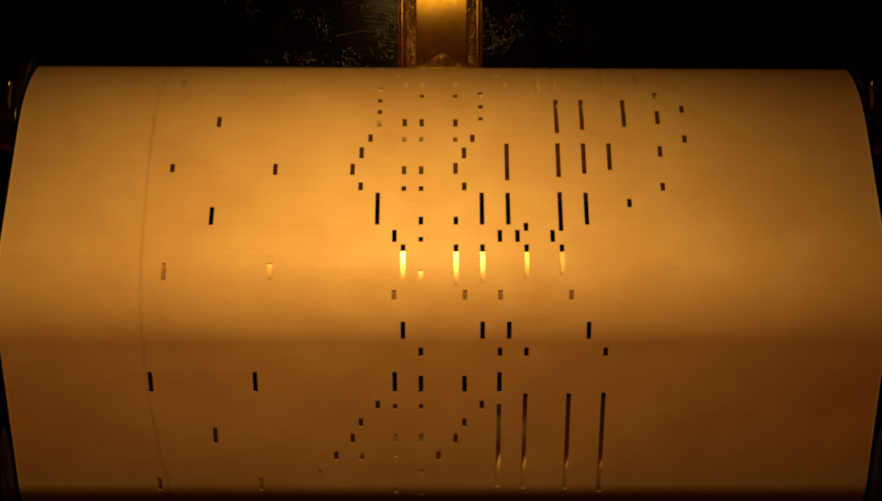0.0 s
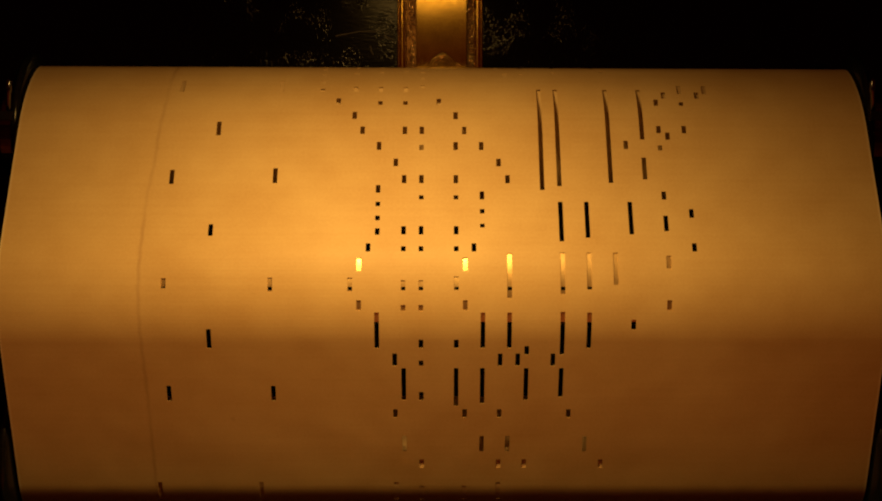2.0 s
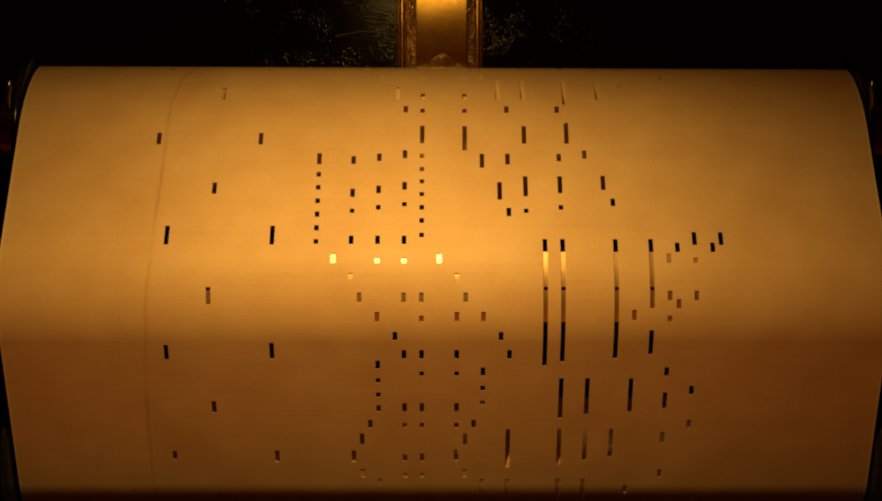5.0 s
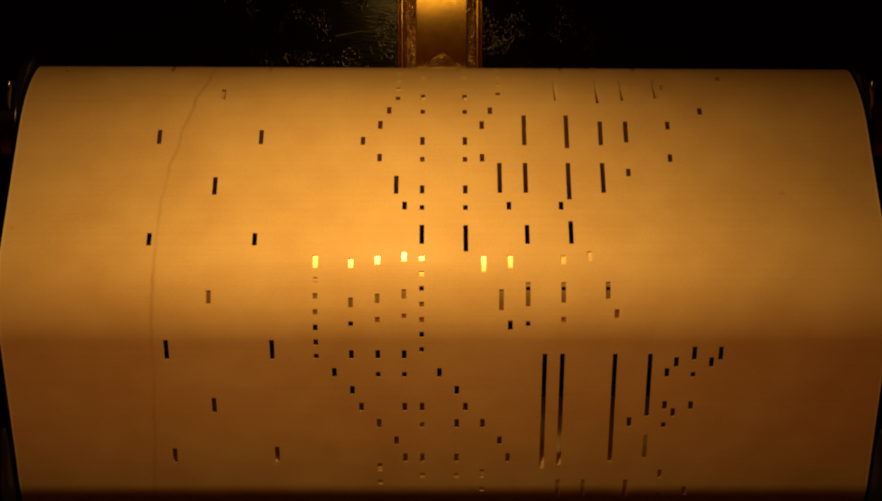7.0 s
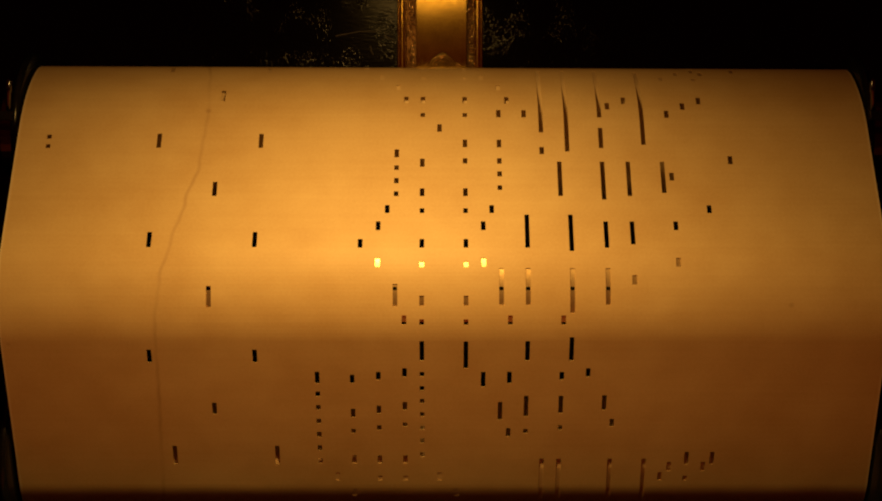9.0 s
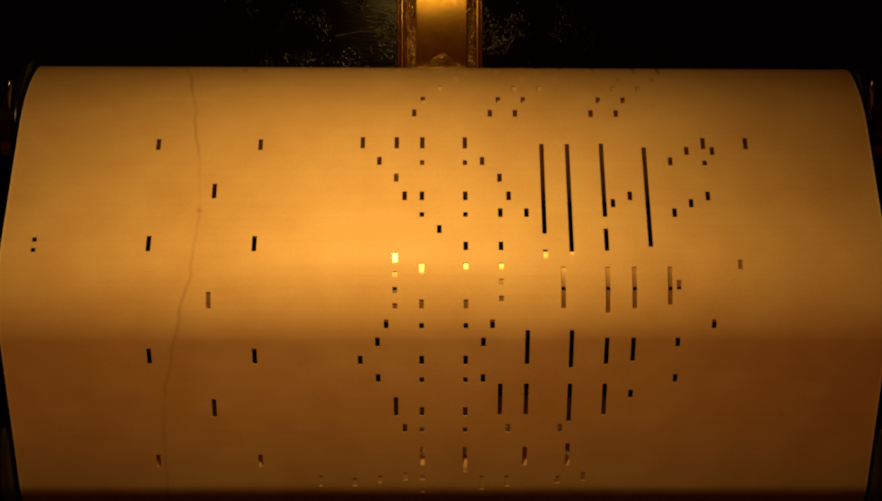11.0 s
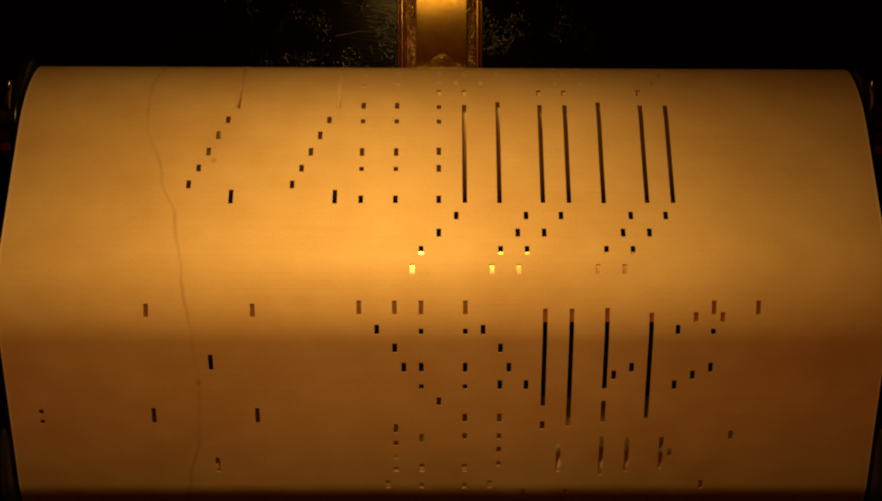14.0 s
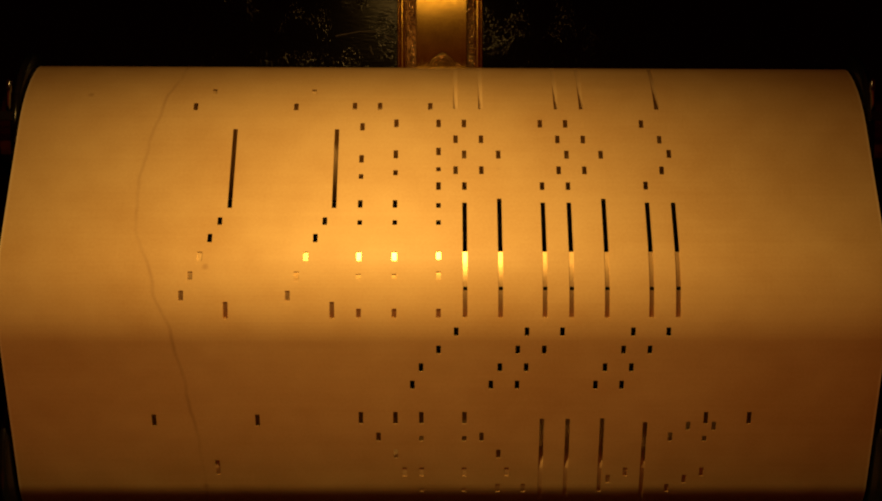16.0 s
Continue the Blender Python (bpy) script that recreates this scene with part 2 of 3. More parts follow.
def spool_box():
    case = tagged(new("piano_case"), "black lacquered upright piano case with an open spool box", "piano")
    case.location = (0, 0, 0)
    bm = bmesh.new()
    box(bm, -0.75, 0.75, 0.0, 0.62, 0.0, EYE_Z - 0.135)
    part("lower_case", bm, WOOD, case)
    # unseen board, added to throw red light up at the lower stretch
    bm = bmesh.new()
    box(bm, -0.75, 0.75, -0.36, -0.001, EYE_Z - 0.175, EYE_Z - 0.15)
    bmesh.ops.bevel(bm, geom=bm.edges[:], offset=0.004, segments=2, affect="EDGES")
    part("bounce_board", bm, BOUNCE_RED, case, "unseen red board added below the spool box to bounce light")
    for x in (-0.70, 0.70):
        bm = bmesh.new()
        box(bm, x - 0.04, x + 0.04, -0.34, -0.27, 0.0, EYE_Z - 0.1755)
        bmesh.ops.bevel(bm, geom=bm.edges[:], offset=0.006, segments=2, affect="EDGES")
        part("leg", bm, WOOD, case)
    bm = bmesh.new()
    for v in box(bm, -0.75, 0.75, BACK, 0.62, EYE_Z - 0.135, EYE_Z + 0.30):
        if v.co.y < 0.5:
            v.co.y -= (v.co.z - EYE_Z - 0.10) * math.tan(TILT)   # the board leans forward
    part("back_board", bm, BLACK, case, "black brushed lacquer back board with fine scratches")
    # scratches in the lacquer beside the plate, their glint put into the pale colour
    for pts in (((-0.0392, 0.0797), (-0.0345, 0.0806), (-0.0302, 0.0814), (-0.0262, 0.0815), (-0.0222, 0.0812)), ((-0.0212, 0.0800), (-0.0188, 0.0789), (-0.0172, 0.0776)),
                ((-0.0262, 0.0760), (-0.0258, 0.0742), (-0.0250, 0.0728))):
        bm = bmesh.new()
        tube(bm, pts, 0.00032)
        for v in bm.verts:
            v.co = (v.co.x, BACK + (v.co.y + 0.0008) - (v.co.z - 0.10) * math.tan(TILT), EYE_Z + v.co.z)
        part("lacquer_scratch", bm, SCRATCH, case, "scratch in the black lacquer, its glint painted pale grey", smooth=True)
    # unseen dark bar, added to keep the bounced light off the take-up coil
    bm = bmesh.new()
    box(bm, -0.2149, 0.2149, 0.0005, 0.012, EYE_Z - 0.1345, EYE_Z - 0.094)
    bmesh.ops.bevel(bm, geom=bm.edges[:], offset=0.0015, segments=2, affect="EDGES")
    part("bounce_blocker", bm, DARK, case)
    for x0, x1 in ((-0.75, -0.215), (0.215, 0.75)):
        bm = bmesh.new()
        box(bm, x0, x1, 0.0, BACK - 0.001, EYE_Z - 0.134, EYE_Z + 0.29)
        for v in bm.verts:
            if v.co.y > 0.01:
                v.co.y -= max(0, (v.co.z - EYE_Z - 0.10)) * math.tan(TILT) + 0.002
        part("side_cheek", bm, DARK, case)


# ---- the gilt plate on the back board ----
def field_face(x, z):
    """Depth of the bowed face of the plate's field."""
    d = max(-0.004 - z, 0)
    return -0.0030 + (1.15 * d * d if d < 0.030 else 0.001035 + 0.012 * (d - 0.030)) - x * math.tan(radians(1.9))


def gilt_plate():
    plate = tagged(new("gilt_plate"), "narrow gilt brass plate with an embossed scroll border", "plate")
    plate.matrix_basis = pose(-0.0003, BACK, EYE_Z + 0.10, math.degrees(TILT))
    half_w, z0, z1 = 0.0158, -0.05, 0.075
    bm = bmesh.new()
    box(bm, -half_w, half_w, -0.0010, -0.0002, z0, z1)
    part("sheet", bm, PATINA, plate, "darkened border of the plate")
    # polished field, bowed a little out of the border
    bm = bmesh.new()
    rows = []
    for k in range(121):
        z = z0 + 0.001 + (z1 - z0 - 0.002) * k / 120
        rows.append([bm.verts.new((x, field_face(x, z) + back, z)) for x, back in ((-0.0088, 0.0015), (-0.0088, 0.0002), (-0.0086, 0.0), (0.0, 0.0), (0.0098, 0.0), (0.0100, 0.0002), (0.0100, 0.0015))])
    for a, b in zip(rows, rows[1:]):
        for j in range(6):
            bm.faces.new((a[j], a[j + 1], b[j + 1], b[j]))
    for row in (rows[0], rows[-1]):
        bm.faces.new(row)
    part("field", bm, GILT, plate, "polished gilt field")
    # a broad moulding and a fine bead along both long edges
    for s in (-1, 1):
        for off, r, flat in ((half_w - 0.0004, 0.0004, 1.0), (half_w - 0.0018, 0.0009, 0.45), (half_w - 0.0032, 0.0003, 1.0)):
            bm = bmesh.new()
            n = 10
            ring = [[bm.verts.new((s * off + r * math.cos(a), -0.0010 - flat * r * math.sin(a), z)) for a in (math.pi * k / n for k in range(n + 1))] for z in (z0, z1)]
            for k in range(n):
                bm.faces.new((ring[0][k], ring[0][k + 1], ring[1][k + 1], ring[1][k]))
            part("bead", bm, GILT, plate, smooth=True)
    # leafy scrolls between the bead and the field
    rng = random.Random(4)
    for s in (-1, 1):
        z = z0 + 0.002
        flip = 1
        while z < z1 - 0.002:
            bm = bmesh.new()
            x = 0.0006 + s * 0.0110
            curl(bm, x + rng.uniform(-0.0004, 0.0004), z, rng.uniform(0.0010, 0.0014), flip * s, rng.uniform(0, 6.28))
            for _ in range(6):
                leaf(bm, x + rng.uniform(-0.0013, 0.0013), z + rng.uniform(-0.0014, 0.0014), rng.uniform(0.00014, 0.00030), rng.uniform(1.2, 2.6), rng.uniform(0, 3.14))
            part("scroll", bm, RELIEF, plate, smooth=True)
            z += 0.0028
            flip = -flip
    # arched shell crest over the lower field
    bm = bmesh.new()
    cx, cz = 0.0009, CREST
    for k in range(9):
        a = math.pi * (k + 0.5) / 9
        leaf(bm, cx + 0.0027 * math.cos(a), cz + 0.0024 * math.sin(a), 0.00026, 3.0, a - 1.57)
    for s in (-1, 1):
        curl(bm, cx + s * 0.0056, cz + 0.0002, 0.0011, s, 0.4)
        curl(bm, cx + s * 0.0016, cz + 0.0006, 0.0008, -s, 2.4)
        leaf(bm, cx + s * 0.0012, cz + 0.0050, 0.0003, 2.4, s * 1.0)
    for k in (-1, 0, 1):
        blob(bm, cx + 0.0007 * k, cz + 0.0054 - 0.0005 * abs(k), 0.0005, 1.1)
    arc(bm, cx, 0.0049, cz, 0.0003)
    arc(bm, cx, 0.0040, cz, 0.00018)
    for v in bm.verts:
        v.co.y += 0.0010 + field_face(v.co.x, v.co.z)
    part("crest", bm, RELIEF, plate, "embossed shell crest", smooth=True)


CREST = -0.0320


def blob(bm, x, z, r, tall):
    made = bmesh.ops.create_icosphere(bm, subdivisions=1, radius=r)
    for v in made["verts"]:
        v.co = Vector((v.co.x + x, v.co.y * 0.7 - 0.0011, v.co.z * tall + z))


def leaf(bm, x, z, r, long, turn):
    made = bmesh.ops.create_icosphere(bm, subdivisions=1, radius=r)
    c, s = math.cos(turn), math.sin(turn)
    for v in made["verts"]:
        p, q = v.co.x, v.co.z * long
        v.co = Vector((x + p * c - q * s, v.co.y * 1.1 - 0.0010, z + p * s + q * c))


def tube(bm, points, radius):
    """A tapered half-sunk tube through (x, z) points on the sheet."""
    rings = []
    for k, (x, z) in enumerate(points):
        a, b = points[max(k - 1, 0)], points[min(k + 1, len(points) - 1)]
        d = Vector((b[0] - a[0], 0, b[1] - a[1])).normalized()
        side = Vector((-d.z, 0, d.x))
        r = radius * (1 - 0.6 * k / len(points))
        rings.append([bm.verts.new(Vector((x, -0.0010, z)) + side * r * math.cos(q) + Vector((0, -r * math.sin(q), 0))) for q in (math.pi * j / 5 for j in range(6))])
    for a, b in zip(rings, rings[1:]):
        for j in range(5):
            bm.faces.new((a[j], a[j + 1], b[j + 1], b[j]))


def curl(bm, x, z, size, hand, start):
    tube(bm, [(x + hand * size * (1 - k / 16) * math.cos(start + k * 0.55), z + size * 1.15 * (1 - k / 16) * math.sin(start + k * 0.55)) for k in range(13)], 0.00030)


def arc(bm, x, size, z, radius):
    for s in (-1, 1):
        tube(bm, [(x + s * size * math.sin(a), z + size * 0.92 * math.cos(a)) for a in (1.45 * k / 12 for k in range(13))], radius)


# ---- spools ----
def spool(name, label, axis, radius):
    thing = tagged(new(name), label, "spool")
    thing.location = (SHEET, axis[0], EYE_Z + axis[1])
    bm = bmesh.new()
    lathe(bm, [(-0.15, 0.011), (0.15, 0.011)], 40)
    part("core", bm, STEEL, thing, smooth=False)
    e = WIDE / 2 + 0.0012
    for s in (-1, 1):
        bm = bmesh.new()
        rim = radius + (0.0050 if axis is FEED_AXIS else 0.0100)
        prof = [(e, 0.0108), (e, rim - 0.0022), (e + 0.0004, rim - 0.0012), (e + 0.0010, rim - 0.0003), (e + 0.0017, rim), (e + 0.0025, rim - 0.0003), (e + 0.0031, rim - 0.0012), (e + 0.0031, 0.0109)]
        lathe(bm, [(s * x, r) for x, r in prof], 96)
        bmesh.ops.recalc_face_normals(bm, faces=bm.faces)
        part("flange", bm, ENAMEL, thing, "black enamelled flange with rounded rim", smooth=True)
        bm = bmesh.new()
        lathe(bm, [(s * (e + 0.0032), 0.016), (s * (e + 0.010), 0.016), (s * (e + 0.013), 0.0125), (s * (e + 0.028), 0.0125)], 40)
        bmesh.ops.recalc_face_normals(bm, faces=bm.faces)
        part("hub", bm, STEEL, thing)
    return thing


def spool_brackets():
    for axis, where in ((FEED_AXIS, "upper"), (TAKE_AXIS, "lower")):
        for s in (-1, 1):
            bm = bmesh.new()
            x = sorted((s * 0.168, s * 0.2148))
            box(bm, x[0], x[1], axis[0] - 0.012, axis[0] + 0.012, EYE_Z + axis[1] - 0.012, EYE_Z + axis[1] + 0.012)
            bmesh.ops.bevel(bm, geom=bm.edges[:], offset=0.002, segments=2, affect="EDGES")
            holder = tagged(part("spool_bracket", bm, STEEL), "black steel bearing bracket holding the " + where + " spool", "bracket", group="spool brackets")
            if where == "upper":
                # an added bent arm and small polished pin, made up to give the flange's glint
                bm = bmesh.new()
                x = sorted((s * 0.1447, s * 0.176))
                box(bm, x[0], x[1], 0.0298, 0.0338, EYE_Z + 0.0440, EYE_Z + 0.0470)
                x = sorted((s * 0.171, s * 0.176))
                box(bm, x[0], x[1], 0.0338, axis[0] - 0.0118, EYE_Z + 0.0440, EYE_Z + 0.0470)
                part("arm", bm, ENAMEL, holder)
                bm = bmesh.new()
                prof = [(0.0440, 0.0008), (0.0532, 0.0008), (0.0536, 0.0011), (0.0572, 0.0011), (0.0578, 0.0008), (0.0580, 0.0003)]
                lathe(bm, prof, 16)
                for v in bm.verts:
                    v.co = (s * 0.1459 + v.co.y, 0.0318 + v.co.z, EYE_Z + v.co.x)
                bmesh.ops.recalc_face_normals(bm, faces=bm.faces)
                part("glint_pin", bm, GLINT_PIN, holder, "added steel pin standing in for the glint at the flange", smooth=True)


# ---- tracker bar ----
def tracker_bar():
    bar = tagged(new("tracker_bar"), "worn brass tracker bar with a row of small ports", "tracker bar")
    bar.location = (0, BAR_AXIS[0], EYE_Z + BAR_AXIS[1])
    r = R_BAR - 0.0004
    top, low = LEAN_UP - (-0.01396 + HALF) / R_BAR, LEAN_UP - (0.00932 + HALF) / R_BAR
    port = LEAN_UP - (-0.00161 + HALF) / R_BAR
    tall = 0.00055 / R_BAR
    angles = [top - (top - port - tall) * k / 8 for k in range(9)] + [port - tall - (port - tall - low) * k / 8 for k in range(9)]
    length = 0.151
    xs = [-length]
    for n in range(-46, 48):
        xs += [PITCH * (n - 0.1902) - 0.00075, PITCH * (n - 0.1902) + 0.00075]
    xs.append(length)
    bm = bmesh.new()
    grid = [[bm.verts.new((x, -r * math.cos(a), r * math.sin(a))) for x in xs] for a in angles]
    back = 0.016
    inner = [[(x, -r * math.cos(a) + 0.010, r * math.sin(a)) for x in xs] for a in (angles[8], angles[9])]
    for i in range(len(angles) - 1):
        for j in range(len(xs) - 1):
            if i == 8 and j % 2 == 1:
                # a port: four walls and a floor with edges of their own
                rim = {(p, q): bm.verts.new(grid[i + p][j + q].co) for p in (0, 1) for q in (0, 1)}
                low_ = {(p, q): bm.verts.new(inner[p][j + q]) for p in (0, 1) for q in (0, 1)}
                for m, n in (((0, 0), (0, 1)), ((1, 0), (1, 1)), ((0, 0), (1, 0)), ((0, 1), (1, 1))):
                    bm.faces.new((rim[m], rim[n], low_[n], low_[m])).material_index = 1
                bm.faces.new((low_[0, 0], low_[0, 1], low_[1, 1], low_[1, 0])).material_index = 1
            else:
                f = bm.faces.new((grid[i][j], grid[i + 1][j], grid[i + 1][j + 1], grid[i][j + 1]))
                f.smooth = True
    for ring in (grid[0], grid[-1]):
        near = [bm.verts.new(v.co) for v in (ring[0], ring[-1])]
        far = [bm.verts.new((v.co.x, -r + back, v.co.z)) for v in (ring[0], ring[-1])]
        bm.faces.new((near[0], near[1], far[1], far[0]))
    part("face", bm, [BRASS, DARK], bar)
    bm = bmesh.new()
    box(bm, -0.2148, 0.2148, -r + back + 0.0002, -r + back + 0.010, r * math.sin(low) + 0.001, r * math.sin(top) - 0.001)
    part("mounting_rail", bm, DARK, bar, "black wooden rail behind the bar")


# ---- the music roll ----
holes = []              # (start, end, column) in metres along the roll
WIDTH = 0.00150


def punch(start, length, *columns):
    """Cuts a hole of that length (mm) into each of the columns."""
    for c in columns:
        holes.append((start / 1000, (start + length) / 1000, c))


def perforations():
    punch(72.8, 2.0, -2)
    punch(72.0, 1.9, -5)
    punch(34.9, 38.4, 19)
    punch(67.9, 4.9, -33, -21)
    punch(35.2, 36.8, 10, 15)
    punch(39.2, 32.0, 7)
    punch(64.5, 3.0, -14, -2)
    punch(59.3, 1.6, -5)
    punch(57.4, 3.2, -12, -9, 0)
    punch(48.2, 5.9, -26)
    punch(50.6, 3.5, -10, -5, -2, 2)
    punch(44.6, 3.2, -9, 3)
    punch(37.9, 3.2, -7, 5)
    punch(39.2, 1.9, -5, -2)
    punch(27.2, 7.4, -33, -21, -5, 7)
    punch(28.6, 6.1, -2, 3)
    punch(18.2, 3.2, -2, 7, 10, 19)
    punch(9.1, 5.9, -4, 5, 8, 17)
    punch(-1.1, 3.1, -5, 3, 7, 15)
    punch(-16.5, 14.1, 2)
    punch(-16.5, 13.2, 5)
    punch(-10.0, 5.7, -31, -19)
    punch(-16.5, 11.9, -4, 10)
    punch(-7.6, 3.1, -2)
    punch(-16.5, 10.7, 14)
    punch(-21.9, 4.5, -5, 7, 9, 13)
    punch(-19.3, 1.8, -2)
    punch(-24.6, 3.1, 10)
    punch(-36.4, 14.9, 14)
    punch(-30.6, 6.8, -26)
    punch(-26.9, 3.0, -2, 2)
    punch(-36.2, 12.3, -7, 5, 8, 17)
    punch(-33.8, 3.3, 22)
    punch(-40.1, 3.1, -9, 3, 26)
    punch(-38.6, 1.8, -4, -2)
    punch(-55.6, 14.7, 8)
    punch(-55.8, 13.6, 14)
    punch(-47.4, 4.4, -19, -10)
    punch(-46.5, 3.2, -4, -2)
    punch(-47.8, 4.3, 2)
    punch(-55.8, 12.2, 17)
    punch(-47.2, 3.2, -31)
    punch(-55.8, 10.7, 20)
    punch(-54.0, 4.4, -9, 3)
    punch(-54.7, 4.3, 26)
    punch(-59.2, 3.0, -8, 4, 29)
    punch(-58.1, 1.8, -4, -2, 2)
    punch(-74.9, 15.0, 14)
    punch(-74.9, 13.6, 17)
    punch(-66.3, 4.3, -26)
    punch(-64.8, 2.4, -7)
    punch(-65.6, 3.1, -4, -2, 2)
    punch(-74.9, 12.4, 22)
    punch(-69.6, 5.9, 26)
    punch(-66.5, 1.4, 5)
    punch(-69.6, 1.8, -7)
    punch(-72.1, 3.3, 29)
    punch(-72.1, 1.7, 5)
    punch(-74.9, 1.7, -7)
    punch(-77.5, 1.7, -2, 2)
    punch(-78.9, 3.1, 5, 26)
    punch(-81.4, 3.0, -7)
    punch(-122.9, 43.4, 12)
    punch(-122.9, 41.9, 14)
    punch(-87.2, 5.5, -31)
    punch(-87.9, 5.8, -19)
    punch(-85.3, 3.2, -4, -2, 2, 8)
    punch(-122.9, 40.6, 20)
    punch(-92.4, 8.7, 24)
    punch(-91.8, 3.0, -5, 7)
    punch(-97.3, 2.0, -2, 26)
    punch(-98.5, 3.2, -7, 2, 5)
    punch(-99.2, 3.4, 22)
    punch(-122.9, 23.2, 24)
    punch(-102.6, 3.0, 27)
    punch(-106.5, 5.5, -26)
    punch(-104.7, 3.0, -9, -4, -2, 3)
    punch(-105.3, 3.0, 26, 29)
    punch(-111.0, 3.1, -10, 2)
    punch(-117.6, 3.2, -12, 0, 26)
    punch(-116.2, 1.8, -7, -4, 29)
    punch(-121.6, 3.5, 27, 31)
    punch(-125.5, 4.8, 29, 32)
    punch(-127.9, 7.0, -31, -19)
    punch(-122.9, 1.7, -14)
    punch(-124.2, 3.1, -10, -7, -4)
    punch(-125.3, 1.7, -2)
    punch(-128.1, 2.0, -14)
    punch(-130.8, 1.8, -2)
    punch(-133.3, 2.0, -14)
    punch(-134.7, 3.2, 8)
    punch(-134.4, 1.6, -10, 10)
    punch(-135.8, 1.8, -7, -2, 14)
    punch(-136.9, 1.6, -4)
    punch(-138.3, 2.9, 20)
    punch(-138.3, 1.8, -14)
    punch(-144.7, 6.8, 7)
    punch(-142.1, 3.2, -10)
    punch(-140.8, 1.6, -2)
    punch(-147.0, 7.8, 10)
    punch(-144.4, 4.3, -26)
    punch(-143.3, 3.0, -7)
    punch(-147.0, 6.6, 14)
    punch(-143.5, 1.8, -14)
    punch(-144.7, 3.0, -4)
    punch(-147.2, 5.5, 19)
    punch(-145.8, 1.6, -2)
    punch(-148.6, 1.8, -14)
    punch(-150.6, 1.6, -2)
    punch(-155.9, 5.5, 5)
    punch(-156.0, 4.3, -14, 8)
    punch(-154.9, 3.1, -10)
    punch(-155.9, 2.9, -7, 14)
    punch(-157.3, 3.2, -4, 17)
    punch(-155.9, 1.7, -2)
    punch(-167.1, 9.8, 3)
    punch(-164.1, 4.6, -33, -21)
    punch(-167.2, 7.1, -2, 10)
    punch(-168.6, 8.5, 15)
    punch(-176.0, 3.0, -4, 8, 14)
    punch(-174.7, 1.8, -2, 3)
    punch(-191.3, 14.4, 15)
    punch(-185.5, 6.8, -26)
    punch(-186.2, 7.1, -5)
    punch(-182.4, 3.2, -2, 3)
    punch(-191.3, 11.8, 7, 10, 19)
    punch(-189.0, 3.0, 22)
    punch(-194.8, 3.0, -7, 5, 27)
    punch(-193.6, 1.9, -2, 3)
    punch(-210.8, 13.6, 15)
    punch(-201.6, 3.2, -9, -2, 3)
    punch(-210.8, 12.4, 10)
    punch(-208.2, 9.8, 19)
    punch(-204.2, 5.6, -33, -21)
    punch(-208.2, 8.6, 22)
    punch(-208.2, 3.3, -7, 5, 27)
    punch(-214.4, 3.0, -6, 6, 31)
    punch(-213.2, 1.8, -2, 3)
    punch(-231.5, 14.9, 19)
    punch(-223.3, 5.4, -26)
    punch(-219.7, 1.8, -5)
    punch(-220.9, 3.0, -2, 3)
    punch(-231.5, 13.5, 14, 22)
    punch(-231.5, 12.3, 26)
    punch(-222.1, 1.8, 7)
    punch(-224.9, 2.0, -5)
    punch(-227.1, 3.0, 27)
    punch(-227.6, 2.0, 7)
    punch(-229.9, 1.8, -5)
    punch(-232.6, 3.2, -2)
    punch(-233.8, 3.2, 34)
    punch(-232.8, 2.1, 3, 7)
    punch(-236.3, 3.2, -5)
    punch(-237.5, 3.0, 12)
    punch(-278.3, 42.7, 15)
    punch(-238.0, 1.4, -46)
    punch(-242.5, 5.7, -33, -21)
    punch(-245.2, 8.2, 19)
    punch(-240.3, 3.1, 3, 7)
    punch(-277.0, 38.6, 24)
    punch(-241.9, 1.6, -46)
    punch(-278.3, 35.0, 12)
    punch(-246.5, 3.0, 0)
    punch(-252.9, 3.3, 7, 10, 27)
    punch(-251.4, 1.7, -2, 3)
    punch(-278.5, 28.8, 19)
    punch(-256.5, 3.2, 20, 29)
    punch(-259.4, 3.4, -4, -2, 3, 8, 22, 31)
    punch(-262.3, 5.6, -26)
    punch(-266.4, 3.2, -5, 7)
    punch(-273.0, 3.2, -7, 5, 27)
    punch(-271.7, 1.9, -2, 3, 31)
    punch(-277.2, 3.2, 29, 32)
    punch(-280.0, 4.4, -33, -21)
    punch(-280.9, 4.5, -9, -5, -2, 3, 31, 36)
    punch(-292.7, 3.1, -3, 6, 9, 18, 21)
    punch(-299.1, 3.0, -2, 7, 10, 19, 22)
    punch(-305.6, 3.0, 0, 9, 12, 21, 24)
    punch(-312.0, 2.9, 2, 10, 14, 22, 26)
    punch(-320.4, 5.3, -24, -12)
    punch(-318.2, 2.9, -9, -5, 0)
    punch(-355.4, 40.0, 3, 12, 15, 24, 27)
    punch(-356.9, 41.6, 7, 19)
    punch(-324.0, 3.1, -29, -17)
    punch(-330.2, 2.7, -28, -16, 0)
    punch(-329.4, 1.6, -9, -5)
    punch(-336.9, 3.1, -27, -15, -9, -5)
    punch(-337.1, 2.9, 0)
    punch(-343.5, 3.1, -26, -14)
    punch(-349.7, 2.8, -25, -13)
    punch(-348.7, 1.8, -9, -5, 0)
    punch(-384.3, 31.0, -24, -12)
    punch(-356.3, 2.9, -9, -5)
    punch(-355.2, 1.8, 0)
    punch(-363.3, 3.0, 0, 3, 12, 15)
    punch(-363.7, 3.2, 24)
    punch(-366.4, 1.8, -9)
    punch(-368.0, 2.0, -5)
    punch(-369.6, 3.1, 2, 5, 14, 17, 26)
    punch(-369.2, 1.6, 0)
    punch(-374.0, 3.0, -9)
